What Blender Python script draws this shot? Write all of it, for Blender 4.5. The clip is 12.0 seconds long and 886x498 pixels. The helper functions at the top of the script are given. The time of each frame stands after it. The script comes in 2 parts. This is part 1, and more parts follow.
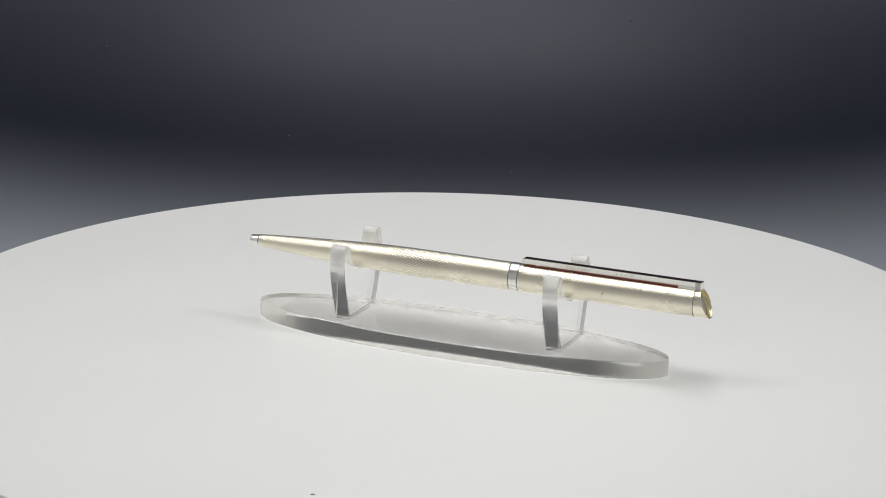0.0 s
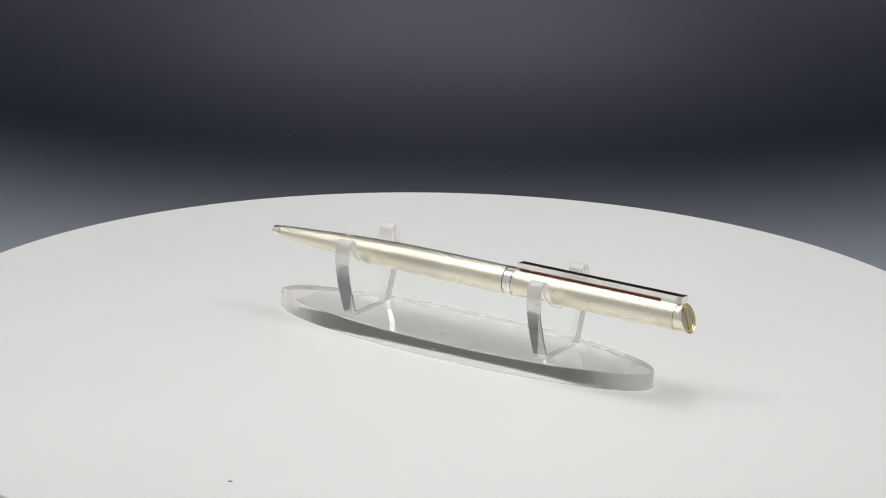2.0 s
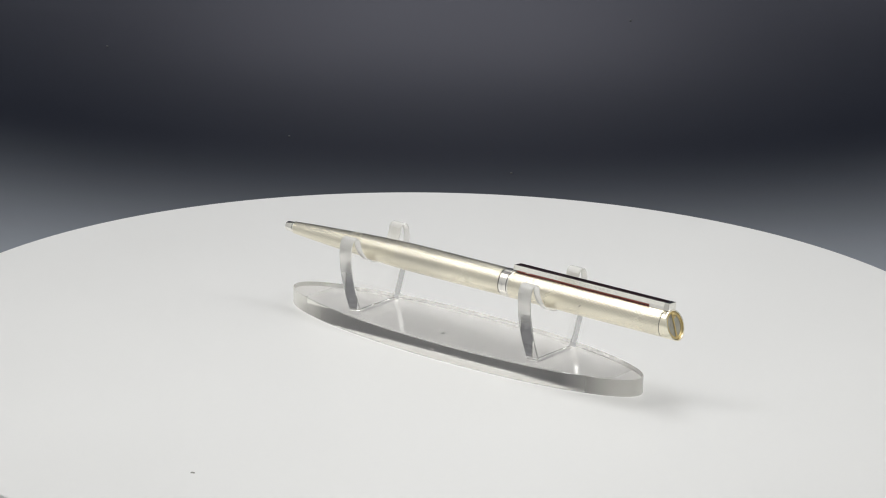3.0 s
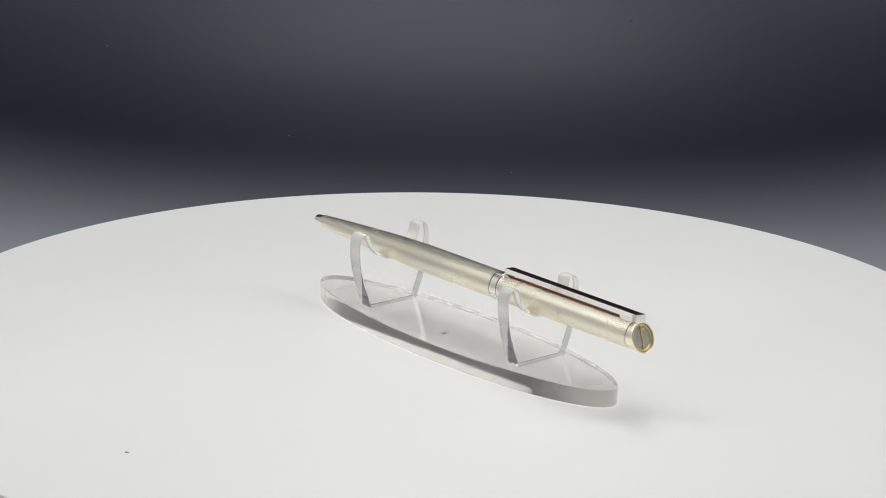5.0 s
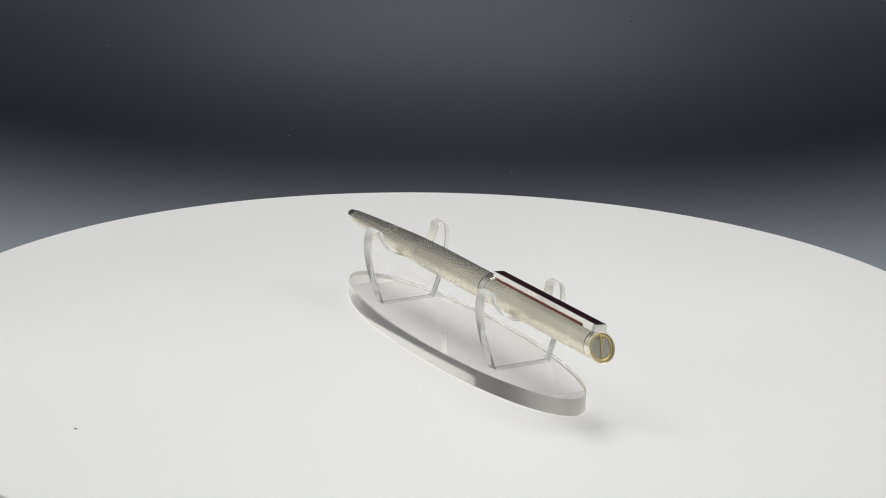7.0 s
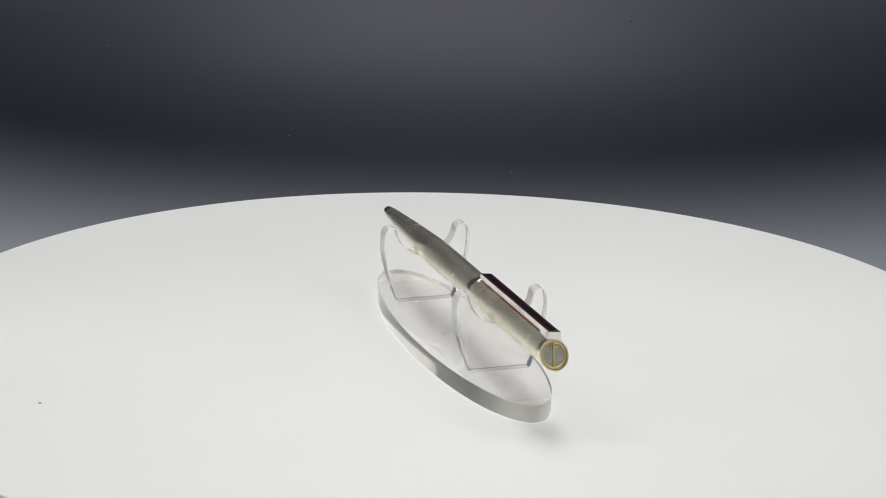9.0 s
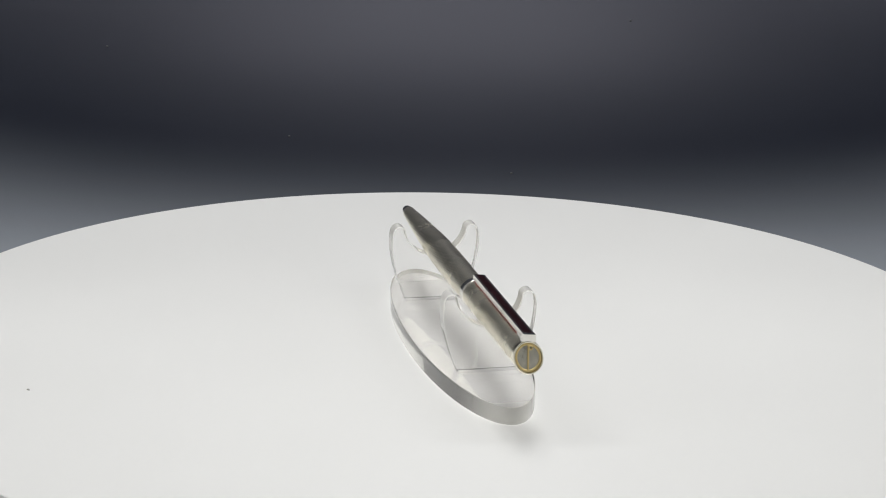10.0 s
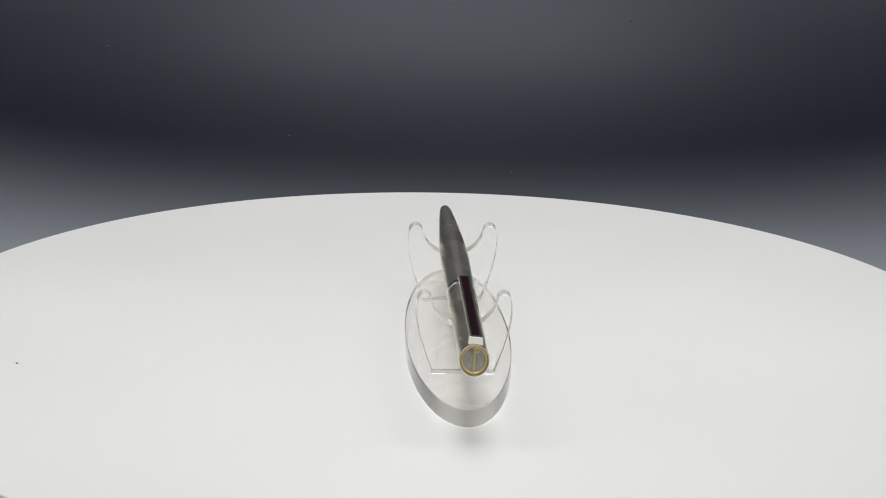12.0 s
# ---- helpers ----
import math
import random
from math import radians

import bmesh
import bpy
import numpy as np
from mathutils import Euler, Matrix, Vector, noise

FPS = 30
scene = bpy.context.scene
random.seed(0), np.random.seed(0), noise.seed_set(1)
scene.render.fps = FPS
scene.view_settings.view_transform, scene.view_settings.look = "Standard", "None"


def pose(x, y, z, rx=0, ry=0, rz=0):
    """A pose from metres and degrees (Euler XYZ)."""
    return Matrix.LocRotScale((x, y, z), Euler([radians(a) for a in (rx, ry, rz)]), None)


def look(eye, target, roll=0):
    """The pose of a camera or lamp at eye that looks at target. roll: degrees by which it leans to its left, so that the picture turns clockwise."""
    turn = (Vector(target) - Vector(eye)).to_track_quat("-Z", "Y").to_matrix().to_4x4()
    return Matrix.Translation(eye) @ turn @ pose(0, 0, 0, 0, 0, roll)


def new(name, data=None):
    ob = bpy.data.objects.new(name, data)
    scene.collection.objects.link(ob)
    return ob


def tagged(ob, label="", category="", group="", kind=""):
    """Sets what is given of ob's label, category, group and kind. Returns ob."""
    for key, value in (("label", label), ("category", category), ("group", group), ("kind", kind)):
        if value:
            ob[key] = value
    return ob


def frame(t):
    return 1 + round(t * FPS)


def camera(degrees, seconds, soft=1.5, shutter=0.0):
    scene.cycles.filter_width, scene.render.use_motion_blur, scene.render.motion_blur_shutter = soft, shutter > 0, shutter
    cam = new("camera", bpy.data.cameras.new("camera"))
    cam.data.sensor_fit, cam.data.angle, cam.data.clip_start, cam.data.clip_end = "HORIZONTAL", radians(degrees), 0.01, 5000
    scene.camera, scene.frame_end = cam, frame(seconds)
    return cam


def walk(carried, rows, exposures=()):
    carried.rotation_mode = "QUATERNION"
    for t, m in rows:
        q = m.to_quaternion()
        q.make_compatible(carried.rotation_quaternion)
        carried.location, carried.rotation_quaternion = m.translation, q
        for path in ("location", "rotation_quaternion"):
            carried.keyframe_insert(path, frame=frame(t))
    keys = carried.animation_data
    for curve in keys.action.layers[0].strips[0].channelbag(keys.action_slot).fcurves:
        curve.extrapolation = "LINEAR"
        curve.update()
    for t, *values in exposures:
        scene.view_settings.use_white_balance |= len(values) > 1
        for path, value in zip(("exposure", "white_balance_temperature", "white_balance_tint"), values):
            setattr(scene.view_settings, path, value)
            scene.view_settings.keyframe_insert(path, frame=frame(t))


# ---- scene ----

MM = 0.001

# ---- camera: a long lens on a tripod, standing still ----
EYE = (0.0, -0.7735, 0.2642)
AIM = (0.00009, -0.00836, 0.03072)
cam = camera(17.12, 12.0, soft=1.05)
walk(cam, [(0.0, look(EYE, AIM, 1.16)), (12.0, look(EYE, AIM, 1.16))],
     exposures=[(0.0, 0.0), (3.0, 0.08), (6.0, 0.11), (9.0, 0.12), (12.0, 0.12)])

# ---- light: one wide LED panel overhead, a dim room around ----
world = bpy.data.worlds.new("room_air")
scene.world = world
world.use_nodes = True
world.node_tree.nodes["Background"].inputs[0].default_value = (0.62, 0.66, 0.75, 1)
world.node_tree.nodes["Background"].inputs[1].default_value = 0.15


def area(name, where, target, sx, sy, watts, colour):
    data = bpy.data.lights.new(name, "AREA")
    data.shape, data.size, data.size_y, data.energy, data.color = "RECTANGLE", sx, sy, watts, colour
    ob = new(name, data)
    ob.matrix_world = look(where, target)
    return ob


area("led_panel", (-0.005, 0.125, 0.74), (-0.005, 0.125, 0.0), 0.25, 0.66, 2.86, (0.996, 0.995, 0.988))
for side in (-1, 1):
    area("led_strip", (0.43 * side, 0.03, 0.66), (0.0, 0.10, 0.0), 0.18, 0.46, 1.38, (0.996, 0.99, 0.978))


# ---- materials ----
def material(name, colour, rough=0.5, metal=0.0, **more):
    m = bpy.data.materials.new(name)
    m.use_nodes = True
    b = m.node_tree.nodes["Principled BSDF"]
    b.inputs["Base Color"].default_value = (*colour, 1)
    b.inputs["Roughness"].default_value = rough
    b.inputs["Metallic"].default_value = metal
    for k, v in more.items():
        b.inputs[k.replace("_", " ")].default_value = v
    return m


def vary(m, scale, amount, rough_amount=0.0, bump=0.0, fine=None, stretch=(1, 1, 1)):
    """Mottle the colour and the gloss at two scales, and raise a fine relief."""
    n, l = m.node_tree.nodes, m.node_tree.links
    b = n["Principled BSDF"]
    co = n.new("ShaderNodeTexCoord")
    mp = n.new("ShaderNodeMapping")
    mp.inputs["Scale"].default_value = stretch
    l.new(co.outputs["Object"], mp.inputs["Vector"])
    big = n.new("ShaderNodeTexNoise")
    big.inputs["Scale"].default_value = scale
    big.inputs["Detail"].default_value = 6
    small = n.new("ShaderNodeTexNoise")
    small.inputs["Scale"].default_value = fine or scale * 12
    small.inputs["Detail"].default_value = 4
    for t in (big, small):
        l.new(mp.outputs["Vector"], t.inputs["Vector"])
    add = n.new("ShaderNodeMath")
    add.operation = "MULTIPLY_ADD"
    add.inputs[1].default_value = 0.4
    l.new(small.outputs["Fac"], add.inputs[0])
    l.new(big.outputs["Fac"], add.inputs[2])
    rng = n.new("ShaderNodeMapRange")
    rng.inputs["From Min"].default_value, rng.inputs["From Max"].default_value = 0.4, 1.0
    rng.inputs["To Min"].default_value, rng.inputs["To Max"].default_value = 1 - amount, 1 + amount
    l.new(add.outputs[0], rng.inputs["Value"])
    hsv = n.new("ShaderNodeHueSaturation")
    hsv.inputs["Color"].default_value = b.inputs["Base Color"].default_value
    l.new(rng.outputs[0], hsv.inputs["Value"])
    l.new(hsv.outputs[0], b.inputs["Base Color"])
    if rough_amount:
        r = n.new("ShaderNodeMapRange")
        r0 = b.inputs["Roughness"].default_value
        r.inputs["From Min"].default_value, r.inputs["From Max"].default_value = 0.4, 1.0
        r.inputs["To Min"].default_value, r.inputs["To Max"].default_value = max(0, r0 - rough_amount), r0 + rough_amount
        l.new(add.outputs[0], r.inputs["Value"])
        l.new(r.outputs[0], b.inputs["Roughness"])
    if bump:
        bp = n.new("ShaderNodeBump")
        bp.inputs["Strength"].default_value = 0.3
        bp.inputs["Distance"].default_value = bump
        l.new(small.outputs["Fac"], bp.inputs["Height"])
        l.new(bp.outputs[0], b.inputs["Normal"])
    return m


WHITE = vary(material("white_satin_plastic", (0.80, 0.80, 0.79), 0.42), 9, 0.012, 0.05, 0.00002, 700)
LID = vary(material("grey_tent_lid", (0.38, 0.38, 0.39), 0.8), 3, 0.04)
DARK = vary(material("falloff_painted_backdrop", (0.0083, 0.0105, 0.0172), 0.37, 0.0, Specular_IOR_Level=0.31, Specular_Tint=(0.88, 0.87, 1.0, 1.0)), 5, 0.06, 0.04, 0.00003, 260)


def paint_falloff(m, y0, y1, near):
    """Paint light fall-off into the colour: wide arc, mid grey front to near black."""
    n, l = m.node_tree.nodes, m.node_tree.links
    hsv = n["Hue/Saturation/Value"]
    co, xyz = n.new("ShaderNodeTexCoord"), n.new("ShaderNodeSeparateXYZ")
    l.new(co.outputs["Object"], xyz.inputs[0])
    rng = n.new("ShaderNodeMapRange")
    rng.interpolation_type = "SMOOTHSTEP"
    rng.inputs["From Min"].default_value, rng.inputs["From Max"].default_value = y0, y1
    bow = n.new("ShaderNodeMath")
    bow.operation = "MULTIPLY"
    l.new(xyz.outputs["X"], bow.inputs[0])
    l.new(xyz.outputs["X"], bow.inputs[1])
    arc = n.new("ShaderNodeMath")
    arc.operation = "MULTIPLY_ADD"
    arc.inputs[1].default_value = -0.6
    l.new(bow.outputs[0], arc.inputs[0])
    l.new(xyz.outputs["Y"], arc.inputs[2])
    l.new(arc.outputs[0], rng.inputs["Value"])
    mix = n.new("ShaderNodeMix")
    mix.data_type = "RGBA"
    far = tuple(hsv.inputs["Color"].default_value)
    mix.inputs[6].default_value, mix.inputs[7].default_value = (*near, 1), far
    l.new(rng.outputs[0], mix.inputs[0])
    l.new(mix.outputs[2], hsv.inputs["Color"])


# The sheet's brighter front and sides stand for light, kept in its colour.
paint_falloff(DARK, 0.20, 0.327, (0.245, 0.265, 0.295))
WALL = vary(material("white_tent_cloth", (0.82, 0.82, 0.81), 0.9), 3, 0.03)
SILVER = vary(material("sterling_silver", (0.97, 0.917, 0.755), 0.25, 1.0), 60, 0.03, 0.05, 0.0, 900)
POLISH = vary(material("polished_silver", (0.93, 0.91, 0.85), 0.19, 1.0), 80, 0.02, 0.04, 0.0, 1200)
GOLD = vary(material("gold_plate", (0.77, 0.62, 0.31), 0.38, 1.0), 200, 0.04, 0.05)
TARNISH = vary(material("tarnished_silver", (0.50, 0.475, 0.42), 0.36, 1.0), 60, 0.1, 0.05)
STAMP = vary(material("stamped_silver", (0.83, 0.82, 0.78), 0.27, 1.0), 900, 0.12, 0.05)
GROOVE = material("tarnished_groove", (0.10, 0.09, 0.08), 0.5, 0.8)
OXBLOOD = vary(material("red_brown_lacquer", (0.36, 0.09, 0.075), 0.3), 150, 0.15, 0.04)
LACQUER = vary(material("maroon_lacquer", (0.0155, 0.0034, 0.0047), 0.16, 0.0, Specular_IOR_Level=0.27), 150, 0.15, 0.04)
PEARL = vary(material("grey_pearl_inlay", (0.42, 0.405, 0.35), 0.30, 0.15), 500, 0.25, 0.05)
ACRYLIC = vary(material("clear_acrylic", (0.995, 0.992, 0.985), 0.02, 0.0, Transmission_Weight=1.0, IOR=1.49), 40, 0.006, 0.008)
# Aged warm tone; the grey stands in for shade lost with shadows off.
ACRYLIC_THICK = vary(material("aged_shade_tinted_acrylic", (0.735, 0.727, 0.715), 0.01, 0.0, Transmission_Weight=1.0, IOR=1.49), 40, 0.012, 0.01)
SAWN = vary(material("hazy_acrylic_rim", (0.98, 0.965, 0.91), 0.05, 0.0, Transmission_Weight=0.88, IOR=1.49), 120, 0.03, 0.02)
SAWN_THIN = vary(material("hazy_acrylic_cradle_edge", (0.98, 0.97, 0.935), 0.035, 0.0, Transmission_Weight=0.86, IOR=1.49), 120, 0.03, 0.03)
# Scuffs are rough; the grey again makes up for the plate's missing shadow.
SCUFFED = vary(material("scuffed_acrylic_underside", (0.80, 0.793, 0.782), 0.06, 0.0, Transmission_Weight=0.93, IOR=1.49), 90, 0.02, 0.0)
CEMENT = vary(material("clear_cement_joint", (0.96, 0.95, 0.93), 0.2, 0.0, Transmission_Weight=0.5, IOR=1.49), 400, 0.08, 0.05)
SPECK = material("grey_dust", (0.33, 0.32, 0.30), 0.9)
PALE = material("pale_dust", (0.10, 0.10, 0.105), 0.9)
GUM = material("dark_glue_spot", (0.34, 0.33, 0.31), 0.7)


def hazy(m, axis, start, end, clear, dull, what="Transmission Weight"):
    """Ease one acrylic shader input from one value to another along an axis."""
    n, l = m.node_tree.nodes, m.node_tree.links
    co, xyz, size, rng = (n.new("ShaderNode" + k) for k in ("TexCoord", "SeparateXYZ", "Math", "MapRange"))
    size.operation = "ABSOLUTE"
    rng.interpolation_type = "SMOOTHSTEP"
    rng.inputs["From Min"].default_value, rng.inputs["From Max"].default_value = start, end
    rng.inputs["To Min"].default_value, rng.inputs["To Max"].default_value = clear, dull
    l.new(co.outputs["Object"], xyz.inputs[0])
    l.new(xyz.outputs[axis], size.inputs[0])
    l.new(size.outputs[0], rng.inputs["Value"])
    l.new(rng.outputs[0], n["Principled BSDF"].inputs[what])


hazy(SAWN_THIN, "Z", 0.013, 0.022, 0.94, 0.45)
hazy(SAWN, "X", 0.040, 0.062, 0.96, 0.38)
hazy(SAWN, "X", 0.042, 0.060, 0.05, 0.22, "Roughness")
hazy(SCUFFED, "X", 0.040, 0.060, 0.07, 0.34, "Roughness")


# ---- mesh helpers ----
def part(name, bm, mat, parent=None, label="", smooth=True):
    me = bpy.data.meshes.new(name)
    bmesh.ops.recalc_face_normals(bm, faces=bm.faces)
    bm.to_mesh(me)
    bm.free()
    me.materials.append(mat)
    if smooth:
        for poly in me.polygons:
            poly.use_smooth = True
    ob = new(name, me)
    ob.parent = parent
    return tagged(ob, label)


def lathe(profile, n=96, axis="X", closed_ends=True):
    """Turn a profile of (along, radius) round an axis."""
    bm = bmesh.new()
    rings = []
    for s, r in profile:
        ring = []
        for k in range(n):
            a = 2 * math.pi * k / n
            c, d = r * math.cos(a), r * math.sin(a)
            ring.append(bm.verts.new((s, c, d) if axis == "X" else (c, d, s)))
        rings.append(ring)
    for p, q in zip(rings, rings[1:]):
        for k in range(n):
            bm.faces.new((p[k], p[(k + 1) % n], q[(k + 1) % n], q[k]))
    if closed_ends:
        bm.faces.new(rings[0])
        bm.faces.new(rings[-1])
    return bm


def sharpen(ob, degrees=35):
    me = ob.data
    bm = bmesh.new()
    bm.from_mesh(me)
    for e in bm.edges:
        if len(e.link_faces) == 2 and e.calc_face_angle(0) > radians(degrees):
            e.smooth = False
    bm.to_mesh(me)
    bm.free()
    return ob


def cut_edges(ob, degrees, rim):
    """The broad faces stay clear; the sawn rim is duller."""
    ob.data.materials.append(rim)
    for poly in ob.data.polygons:
        if len(poly.vertices) <= 4:
            poly.material_index = 1
    return sharpen(ob, degrees)


def slab(outline, depth, bevel, segments=2):
    """A plate from an outline in XY, thick along Z from 0, with softened rims."""
    bm = bmesh.new()
    low = [bm.verts.new((x, y, 0)) for x, y in outline]
    face = bm.faces.new(low)
    up = bmesh.ops.extrude_face_region(bm, geom=[face])
    bmesh.ops.translate(bm, vec=(0, 0, depth), verts=[v for v in up["geom"] if isinstance(v, bmesh.types.BMVert)])
    bmesh.ops.recalc_face_normals(bm, faces=bm.faces)
    rims = [e for e in bm.edges if len(e.link_faces) == 2 and any(len(f.verts) > 4 for f in e.link_faces)]
    if bevel:
        bmesh.ops.bevel(bm, geom=rims, offset=bevel, segments=segments, affect="EDGES", profile=0.5)
    return bm


def box(x0, x1, y0, y1, z0, z1, bevel=0.0, segments=2):
    bm = bmesh.new()
    bmesh.ops.create_cube(bm, size=1.0)
    for v in bm.verts:
        v.co = ((x0 + x1) / 2 + v.co.x * (x1 - x0), (y0 + y1) / 2 + v.co.y * (y1 - y0), (z0 + z1) / 2 + v.co.z * (z1 - z0))
    if bevel:
        bmesh.ops.bevel(bm, geom=list(bm.edges), offset=bevel, segments=segments, affect="EDGES", profile=0.5)
    return bm


# ---- the setting: a dark sheet that sweeps up behind, plain room walls ----
FLOOR_Z = -0.045
SWEEP_Y, SWEEP_R, SWEEP_TOP = 0.25, 0.20, 0.42


def backdrop():
    """One sheet: flat under the turntable, bent up through a wide curve."""
    line = [(-0.22, FLOOR_Z), (0.0, FLOOR_Z), (SWEEP_Y, FLOOR_Z)]
    for k in range(1, 33):
        a = k / 32 * math.pi / 2
        line.append((SWEEP_Y + SWEEP_R * math.sin(a), FLOOR_Z + SWEEP_R * (1 - math.cos(a))))
    line.append((SWEEP_Y + SWEEP_R, SWEEP_TOP))
    bm = bmesh.new()
    cols = []
    for k in range(13):
        x = -0.55 + 1.10 * k / 12
        cols.append([bm.verts.new((x, y, z)) for y, z in line])
    for p, q in zip(cols, cols[1:]):
        for k in range(len(line) - 1):
            bm.faces.new((p[k], p[k + 1], q[k + 1], q[k]))
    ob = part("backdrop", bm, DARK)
    thick = ob.modifiers.new("thickness", "SOLIDIFY")
    thick.thickness, thick.offset = 0.0012, 0
    return tagged(ob, "dark blue-grey sheet swept up behind the turntable", "backdrop", kind="structure")


SHEET = backdrop()


def sheet_dust(x, s):
    """A pale fleck of dust on the upswept part, s radians round the bend."""
    r = SWEEP_R - 0.0008
    y, z = SWEEP_Y + r * math.sin(s), FLOOR_Z + SWEEP_R - r * math.cos(s)
    bm = bmesh.new()
    bmesh.ops.create_icosphere(bm, subdivisions=1, radius=0.00045, matrix=pose(x, y, z) @ Matrix.Diagonal((1.3, 0.8, 0.9, 1)))
    part("dust_speck", bm, PALE, SHEET, "tiny pale speck of dust")


for x, s in ((0.0737, 0.743), (-0.1353, 0.652), (-0.0603, 0.4085), (0.0256, 0.30)):
    sheet_dust(x, s)
W, Y0, Y1, Z1 = 0.56, -0.90, 0.60, 0.80
for name, dims in (("wall_west", (-W - 0.02, -W, Y0, Y1, -0.048, Z1)), ("wall_east", (W, W + 0.02, Y0, Y1, -0.048, Z1)),
                   ("wall_south", (-W - 0.02, W + 0.02, Y0 - 0.02, Y0, -0.048, Z1)), ("wall_north", (-W - 0.02, W + 0.02, Y1, Y1 + 0.02, -0.048, Z1)),
                   ("ceiling", (-W - 0.02, W + 0.02, Y0 - 0.02, Y1 + 0.02, Z1, Z1 + 0.02)), ("floor", (-W - 0.02, W + 0.02, Y0 - 0.02, Y1 + 0.02, -0.068, -0.048))):
    word = name.split("_")[0]
    told = {"wall": "plain white cloth side of a light tent", "ceiling": "plain grey cloth lid of a light tent", "floor": "plain white cloth bottom of a light tent"}[word]
    tagged(part(name, box(*dims), LID if word == "ceiling" else WALL, smooth=False), told, word, kind="structure")


# ---- turntable ----
DISC_R = 0.15665


def turntable():
    top = new("turntable")
    top.location = (0, 0, FLOOR_Z)
    drum = [(0.0, 0.118), (0.001, 0.1195), (0.003, 0.120), (0.029, 0.120), (0.031, 0.1195), (0.032, 0.118)]
    sharpen(part("base", lathe(drum, 128, "Z"), WHITE, top))
    h = -FLOOR_Z
    disc = [(0.0325, DISC_R - 0.004), (0.0335, DISC_R - 0.0012), (0.0355, DISC_R), (h - 0.0012, DISC_R), (h - 0.0004, DISC_R - 0.0003), (h, DISC_R - 0.0011)]
    plate = sharpen(part("disc", lathe(disc, 256, "Z"), WHITE, top, "smooth satin white round plate"))
    fleck = lathe([(h, 0.00042), (h + 0.00015, 0.00034), (h + 0.00026, 0.0001)], 10, "Z")
    for v in fleck.verts:
        v.co.x, v.co.y = -0.0301 + v.co.x * 1.5, -0.1126 + v.co.y * 0.9
    part("dust_speck", fleck, SPECK, plate, "tiny grey speck of dust")
    tagged(top, "white round motorised turntable standing on a dark sheet", "turntable")
    return top, plate


TURNTABLE, DISC = turntable()

# ---- acrylic pen stand ----
BASE_A, BASE_B, BASE_H = 61.3 * MM, 14.45 * MM, 4.86 * MM


def support_outline(notch_low):
    """Half a vase shape: narrow foot, bellied side, rounded horn, round notch."""
    right = [(8.2, 0.0)]
    for k in range(1, 13):
        a = k / 12
        right.append((8.2 + 4.55 * math.sin(a * math.pi / 2) ** 1.0, 18.2 * a))
    top, tip_r = 22.15, 2.0
    right += [(12.6, 19.6), (12.4, 20.5)]
    for k in range(0, 13):
        a = radians(25 + k * 11)
        right.append((10.45 + tip_r * math.cos(a) * 0.95, top - tip_r + tip_r * math.sin(a)))
    # the notch: an arc from the horn down to the middle
    half, low = 8.75, notch_low
    up = 20.9
    rad = (half ** 2 + (up - low) ** 2) / (2 * (up - low))
    start = math.asin(min(1.0, half / rad)) if up - low < rad else math.pi / 2
    for k in range(0, 12):
        a = start * (1 - k / 12)
        right.append((rad * math.sin(a), low + rad - rad * math.cos(a)))
    left = [(-x, y) for x, y in reversed(right)]
    return [(x * MM, y * MM) for x, y in right + [(0, low)] + left]


def pen_stand():
    top = new("pen_stand")
    ring = []
    for k in range(288):
        a = 2 * math.pi * k / 288
        ring.append((BASE_A * math.cos(a), BASE_B * math.sin(a)))
    bm = slab(ring, BASE_H, 0.00018)
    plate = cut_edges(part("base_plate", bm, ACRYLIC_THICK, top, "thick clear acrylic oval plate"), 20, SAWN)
    plate.visible_shadow = False
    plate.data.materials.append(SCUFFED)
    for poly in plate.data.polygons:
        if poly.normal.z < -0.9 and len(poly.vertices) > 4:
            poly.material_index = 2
    thick = 4.4 * MM
    for u, off, low in ((-31.6, -0.3, 13.45), (31.3, 0.0, 12.9)):
        bm = slab(support_outline(low), thick, 0.00022)
        bmesh.ops.transform(bm, matrix=Matrix(((0, 0, 1, 0), (1, 0, 0, 0), (0, 1, 0, 0), (0, 0, 0, 1))), verts=bm.verts)
        bmesh.ops.translate(bm, vec=(u * MM - thick / 2, off * MM, BASE_H + 0.00002), verts=bm.verts)
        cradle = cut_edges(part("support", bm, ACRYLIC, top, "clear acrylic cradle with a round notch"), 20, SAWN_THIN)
        cradle.visible_shadow = False
        cradle.data.materials.append(CEMENT)
        for poly in cradle.data.polygons:
            if poly.normal.z < -0.9 and poly.center.z < BASE_H + 0.0003:
                poly.material_index = 2
    spot = lathe([(0.00004, 0.0007), (0.00010, 0.0004)], 14, "Z")
    for v in spot.verts:
        v.co.x, v.co.y, v.co.z = -3.6 * MM + v.co.x * 1.1, -3.2 * MM + v.co.y, v.co.z - 0.00008
    part("glue_spot", spot, GUM, top, "small dark spot under the plate")
    return tagged(top, "clear acrylic pen stand with oval base and two cradles", "pen stand")


STAND = pen_stand()

# ---- the pen; x runs from the writing tip to the cap's end, z is up ----
PEN_LEN, PEN_MID = 135.0, 67.5


def body_radius(s):
    """Radius of the barrel, in mm, at s mm from the tip."""
    xs = [2.8, 10, 18.5, 27.5, 36, 44.5, 53, 78.0, 135]
    rs = [1.74, 2.24, 2.74, 3.22, 3.62, 3.88, 3.95, 3.92, 3.90]
    return float(np.interp(s, xs, rs)) if s < 2.8 or s > 53 else smooth_radius(s, xs, rs)


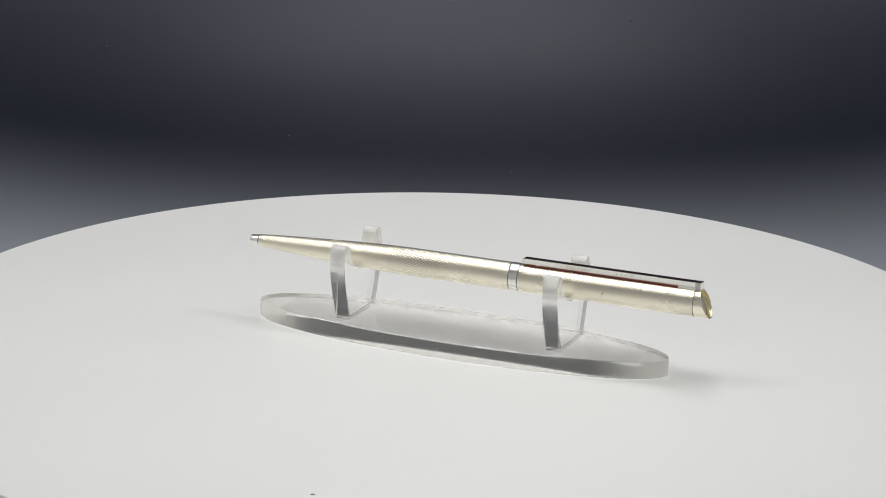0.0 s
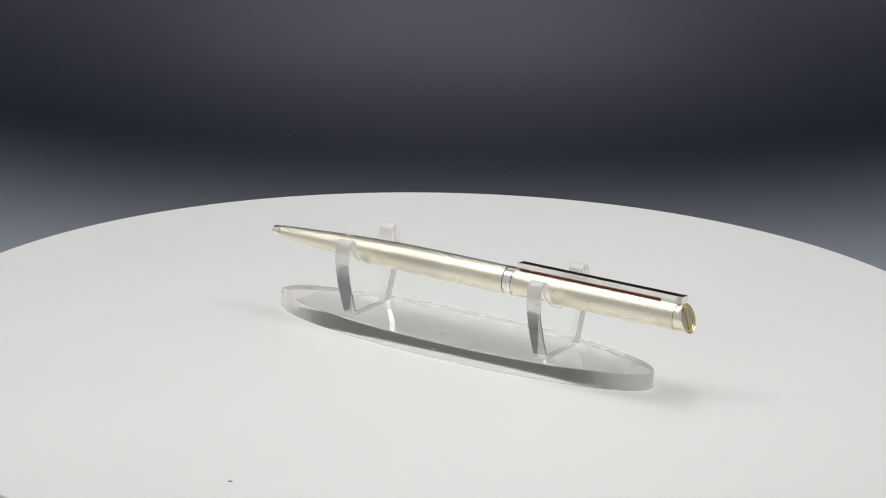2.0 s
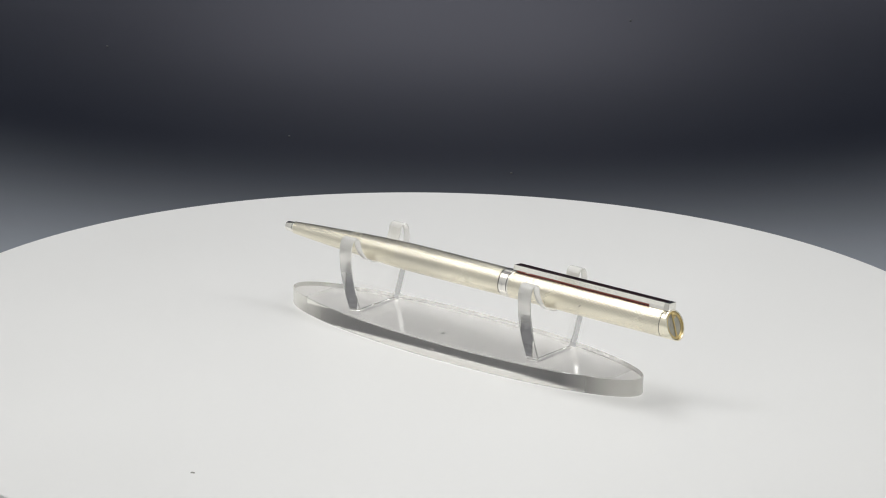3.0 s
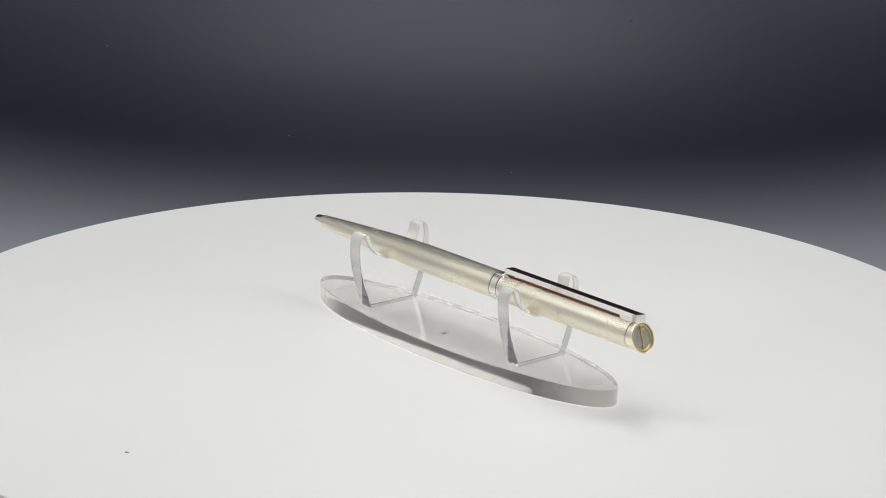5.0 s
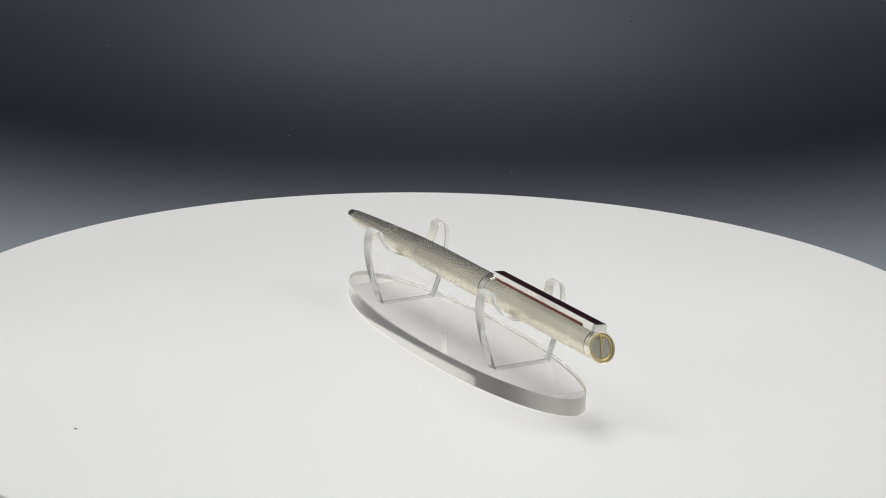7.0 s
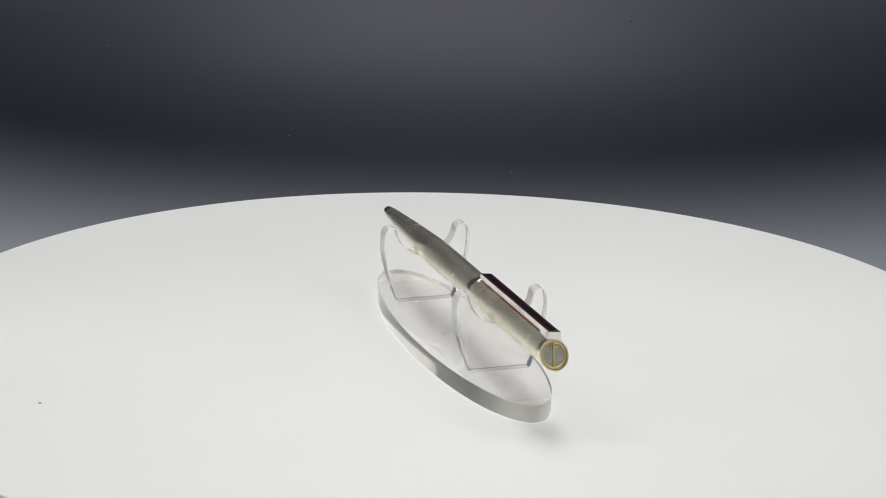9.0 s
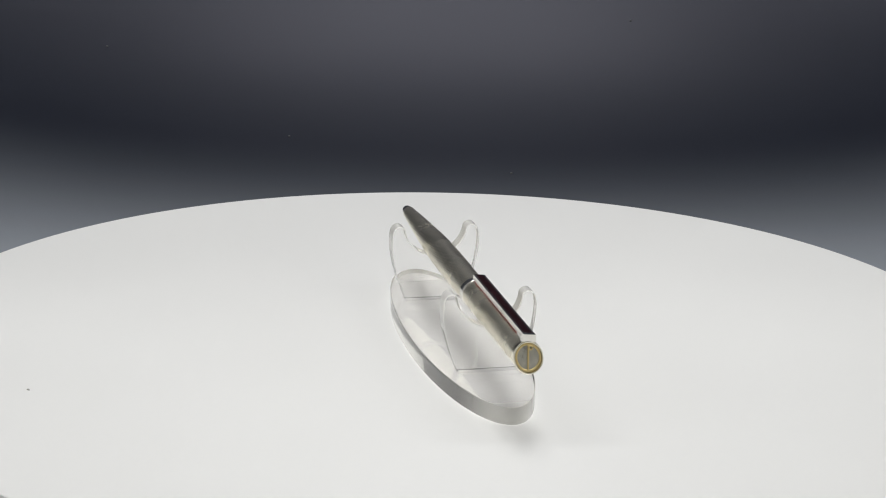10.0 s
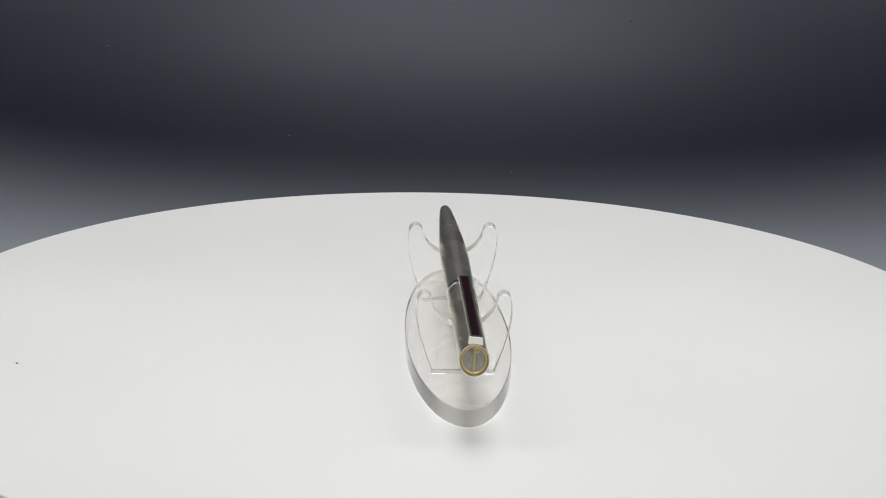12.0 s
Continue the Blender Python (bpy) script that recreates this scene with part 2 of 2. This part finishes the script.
def smooth_radius(s, xs, rs):
    k = min(max(int(np.searchsorted(xs, s)) - 1, 0), len(xs) - 2)
    def slope(i):
        i0, i1 = max(i - 1, 0), min(i + 1, len(xs) - 1)
        return (rs[i1] - rs[i0]) / (xs[i1] - xs[i0])
    h = xs[k + 1] - xs[k]
    t = (s - xs[k]) / h
    return ((2 * t**3 - 3 * t**2 + 1) * rs[k] + (t**3 - 2 * t**2 + t) * h * slope(k)
            + (-2 * t**3 + 3 * t**2) * rs[k + 1] + (t**3 - t**2) * h * slope(k + 1))


def engraved_tube(name, s0, s1, parent, label):
    """A tube cut all over with crossing spiral grooves that leave raised diamonds."""
    starts, pitch, depth = 31, 1.27, 0.085
    n, m = starts * 8, int((s1 - s0) / pitch * 8)
    s = np.linspace(s0, s1, m + 1)
    a = np.arange(n) * 2 * np.pi / n
    r = np.array([body_radius(x) for x in s])
    u = a[None, :] * starts / (2 * np.pi)
    w = s[:, None] / pitch
    tri = lambda q: 1 - np.abs(2 * (q - np.floor(q)) - 1)
    lift = np.minimum(tri(u + w), tri(u - w))
    ends = np.clip(np.minimum(s - s0, s1 - s) / 0.35, 0, 1)[:, None]
    rad = r[:, None] - depth * (1 - lift) * np.minimum(1, r[:, None] / 2.5) * ends
    x = np.repeat(s[:, None], n, 1)
    co = np.stack([x - PEN_MID, rad * np.cos(a), rad * np.sin(a)], -1).reshape(-1, 3) * MM
    i = np.arange(m)[:, None] * n
    k = np.arange(n)[None, :]
    k2 = (k + 1) % n
    faces = np.stack([i + k, i + k2, i + n + k2, i + n + k], -1).reshape(-1, 4)
    me = bpy.data.meshes.new(name)
    me.from_pydata(co.tolist(), [], faces.tolist())
    me.materials.append(SILVER)
    me.materials.append(TARNISH)
    low = (lift[:-1] + lift[1:]) / 2
    low = (low + np.roll(low, -1, 1)) / 2
    me.polygons.foreach_set("material_index", (low < 0.2).astype(int).ravel().tolist())
    me.polygons.foreach_set("use_smooth", [True] * len(me.polygons))
    ob = new(name, me)
    ob.parent = parent
    return tagged(ob, label)


def turned(profile, n=96, closed=True):
    return lathe([((s - PEN_MID) * MM, r * MM) for s, r in profile], n, "X", closed)


SLANT = math.tan(radians(21))


def slanted(bm, about=PEN_LEN):
    """Shear the pen's end so that its face looks a little upwards."""
    for v in bm.verts:
        s = v.co.x / MM + PEN_MID
        grow = min(1.0, max(0.0, (s - 132.6) / 1.2))
        v.co.x -= v.co.z * SLANT * grow
    return bm


def on_face(bm):
    """Lay a flat piece drawn in YZ on the slanted end face."""
    for v in bm.verts:
        v.co.x -= v.co.z * SLANT
    return bm


def ballpoint_pen():
    pen = new("ballpoint_pen")
    sharpen(part("tip", turned([(-0.05, 0.8), (0.0, 1.14), (0.12, 1.30), (0.4, 1.38), (2.52, 1.56), (2.58, 1.42), (2.62, 1.3)]), POLISH, pen, "smooth polished silver tip"), 30)
    sharpen(part("groove", turned([(2.5, 1.42), (2.95, 1.42)], closed=False), GROOVE, pen, "dark narrow groove"), 30)
    sharpen(part("tip_ring", turned([(2.84, 1.3), (2.86, 1.70), (2.93, 1.76), (3.35, 1.79), (3.4, 1.5)]), POLISH, pen), 30)
    engraved_tube("barrel", 3.32, 79.35, pen, "silver barrel engraved with fine diamonds")
    sharpen(part("groove", turned([(79.2, 3.78), (79.65, 3.78)], closed=False), GROOVE, pen, "dark narrow groove"), 30)
    sharpen(part("band", turned([(79.52, 3.6), (79.54, 3.88), (79.64, 3.96), (81.9, 3.96), (82.0, 3.88), (82.02, 3.6)]), POLISH, pen, "smooth polished silver band"), 30)
    for angle, wide in ((-14, 0.9), (4, 1.1), (-34, 0.8)):
        stamp = box(80.3 * MM - PEN_MID * MM, 80.95 * MM - PEN_MID * MM, -3.972 * MM, -3.8 * MM, -wide / 2 * MM, wide / 2 * MM)
        bmesh.ops.rotate(stamp, cent=(0, 0, 0), matrix=Matrix.Rotation(radians(-angle), 3, "X"), verts=stamp.verts)
        part("hallmark", stamp, STAMP, pen, "tiny worn stamped mark", False)
    sharpen(part("groove", turned([(81.9, 3.78), (82.35, 3.78)], closed=False), GROOVE, pen, "dark narrow groove"), 30)
    sharpen(part("cap_rim", turned([(82.18, 3.6), (82.2, 3.86), (82.28, 3.93), (82.6, 3.93), (82.7, 3.85)]), POLISH, pen), 30)
    engraved_tube("cap", 82.5, 132.3, pen, "silver cap engraved with fine diamonds")
    sharpen(part("groove", turned([(132.2, 3.80), (132.55, 3.80)], closed=False), GROOVE, pen), 30)
    collar = turned([(132.42, 3.7), (132.44, 3.86), (132.5, 3.92), (132.7, 3.93), (133.3, 3.93), (134.4, 3.93), (134.55, 3.95), (134.85, 3.98), (135.1, 3.93), (135.17, 3.75), (135.08, 3.58), (134.45, 3.5)])
    sharpen(part("end_collar", slanted(collar), SILVER, pen, "smooth polished silver end collar"), 30)
    disc = on_face(turned([(134.3, 3.5), (134.58, 3.5), (134.60, 3.3)], 64))
    medal = part("end_medallion", disc, PEARL, pen, "grey pearly inlay with gold trim")
    ring = bmesh.new()
    rows = []
    for k in range(64):
        a = 2 * math.pi * k / 64
        row = []
        for j in range(8):
            b = 2 * math.pi * j / 8
            rr = 3.17 + 0.33 * math.cos(b)
            row.append(ring.verts.new(((134.68 + 0.24 * math.sin(b) - PEN_MID) * MM, rr * math.cos(a) * MM, rr * math.sin(a) * MM)))
        rows.append(row)
    for k in range(64):
        p, q = rows[k], rows[(k + 1) % 64]
        for j in range(8):
            ring.faces.new((p[j], p[(j + 1) % 8], q[(j + 1) % 8], q[j]))
    part("gold_ring", on_face(ring), GOLD, medal, "gold rim")
    x0 = (134.58 - PEN_MID) * MM
    part("gold_bar", on_face(box(x0, x0 + 0.36 * MM, -0.25 * MM, 0.25 * MM, -3.05 * MM, 3.05 * MM, 0.1 * MM)), GOLD, medal, "gold upright bar", False)
    eye = bmesh.new()
    rows = []
    for k in range(24):
        a = 2 * math.pi * k / 24
        row = []
        for j in range(6):
            b = 2 * math.pi * j / 6
            rr = 0.46 + 0.20 * math.cos(b)
            row.append(eye.verts.new((x0 + (0.26 + 0.20 * math.sin(b)) * MM, (0.55 + rr * math.cos(a)) * MM, (2.35 + rr * math.sin(a)) * MM)))
        rows.append(row)
    for k in range(24):
        p, q = rows[k], rows[(k + 1) % 24]
        for j in range(6):
            eye.faces.new((p[j], p[(j + 1) % 6], q[(j + 1) % 6], q[j]))
    part("gold_eyelet", on_face(eye), GOLD, medal, "small gold ring")
    clip(pen)
    dent = lathe([(-0.05 * MM, 0.36 * MM), (0.04 * MM, 0.26 * MM), (0.05 * MM, 0.05 * MM)], 10, "Z")
    bmesh.ops.transform(dent, matrix=pose((106.9 - PEN_MID) * MM, -3.89 * MM, -0.37 * MM, 90, -35, 0) @ Matrix.Diagonal((1.3, 0.55, 1, 1)), verts=dent.verts)
    part("dent", dent, GROOVE, pen, "small dark dent")
    return tagged(pen, "engraved silver ballpoint pen lying in a clear stand", "pen")


def hallmarks(flange, a, low, high, half):
    """A row of tiny stamped marks along the clip's flank, too small to read."""
    rng = random.Random(5)
    at = 11.0
    while at < 34.0:
        wide = rng.choice((0.5, 0.7, 0.9, 1.3))
        z0 = low + (0.42 + rng.uniform(-0.05, 0.05)) * MM
        z1 = high - (0.38 + rng.uniform(-0.05, 0.12)) * MM
        mark = box(a + at * MM, a + (at + wide) * MM, -half, -half + 0.1 * MM, z0, z1)
        for v in mark.verts:
            v.co.y = v.co.y * (1 - 0.075 * (high - v.co.z) / (high - low)) - 0.012 * MM
        part("hallmark", mark, STAMP, flange, "tiny worn stamped mark", False)
        at += wide + rng.choice((0.35, 0.5, 0.6, 1.5))


def clip(pen):
    """Flat clip: two silver rails with a dark lacquer core, a nub at its free end, a bracket at the cap's end."""
    a, b = (82.6 - PEN_MID) * MM, (133.6 - PEN_MID) * MM
    low, high, half = 4.34 * MM, 5.72 * MM, 1.6 * MM
    root = part("clip", box(a, a + 0.25 * MM, -half, half, low, high - 0.03 * MM, 0.07 * MM), POLISH, pen, "silver pen clip with dark maroon lacquer", False)
    for y in (-half, half - 0.6 * MM):
        rail = box(a + 0.2 * MM, b - 1.4 * MM, y, y + 0.6 * MM, low, high, 0.1 * MM)
        for v in rail.verts:
            if abs(v.co.y) > half - 0.15 * MM:
                v.co.y *= 1 - 0.075 * (high - v.co.z) / (high - low)
        flange = part("rail", rail, POLISH, root, "", False)
        edge = half * (1 - 0.075) + 0.03 * MM
        side = -1 if y < 0 else 1
        y0, y1 = sorted((side * edge, side * (edge - 0.3 * MM)))
        part("lip", box(a + 0.2 * MM, b - 1.4 * MM, y0, y1, low - 0.03 * MM, low + 0.2 * MM, 0.05 * MM), POLISH, flange, "bright rounded lower edge", False)
        if side < 0:
            hallmarks(flange, a, low, high, half)
    part("inlay", box(a + 0.22 * MM, b - 1.45 * MM, -half + 0.58 * MM, half - 0.58 * MM, low - 0.06 * MM, high + 0.06 * MM, 0.05 * MM), LACQUER, root, "dark maroon lacquer", False)
    part("underside", box(a + 1.2 * MM, b - 6.0 * MM, -half + 0.16 * MM, half - 0.16 * MM, 3.93 * MM, low - 0.065 * MM, 0.03 * MM), OXBLOOD, root, "red-brown lacquered underside", False)
    br = box(b - 1.5 * MM, b, -half * 1.03, half * 1.03, 3.7 * MM, high + 0.02 * MM, 0.09 * MM)
    for v in br.verts:
        if v.co.z < 4.6 * MM:
            v.co.y *= 1.16
    part("bracket", br, POLISH, root, "silver bracket", False)
    part("bracket_foot", box(b - 6.3 * MM, b - 1.2 * MM, -1.52 * MM, 1.52 * MM, 3.5 * MM, low + 0.25 * MM, 0.12 * MM), POLISH, root, "", False)
    nub = bmesh.new()
    bmesh.ops.create_uvsphere(nub, u_segments=20, v_segments=10, radius=1.0)
    for v in nub.verts:
        v.co = Vector((a + 4.6 * MM + v.co.x * 1.6 * MM, v.co.y * 1.62 * MM, low - 0.05 * MM + v.co.z * 0.45 * MM))
    part("nub", nub, POLISH, root, "")


ballpoint_pen_thing = ballpoint_pen()

# ---- what turns: the disc, and with it the stand and the pen ----
RATE = -5.366
STAND_AT = pose(0.00506, 0.00260, 0.0001, 0, 0, -22.94)
PEN_AT = pose(3.53 * MM, -0.23 * MM, 21.76 * MM, -5.5, 0.085, 0.755)


def motions():
    times = [k * 0.5 for k in range(25)]
    walk(DISC, [(t, pose(0, 0, 0, 0, 0, RATE * t)) for t in times])
    walk(STAND, [(t, pose(0, 0, 0, 0, 0, RATE * t) @ STAND_AT) for t in times])
    walk(ballpoint_pen_thing, [(t, pose(0, 0, 0, 0, 0, RATE * t) @ STAND_AT @ PEN_AT) for t in times])


motions()
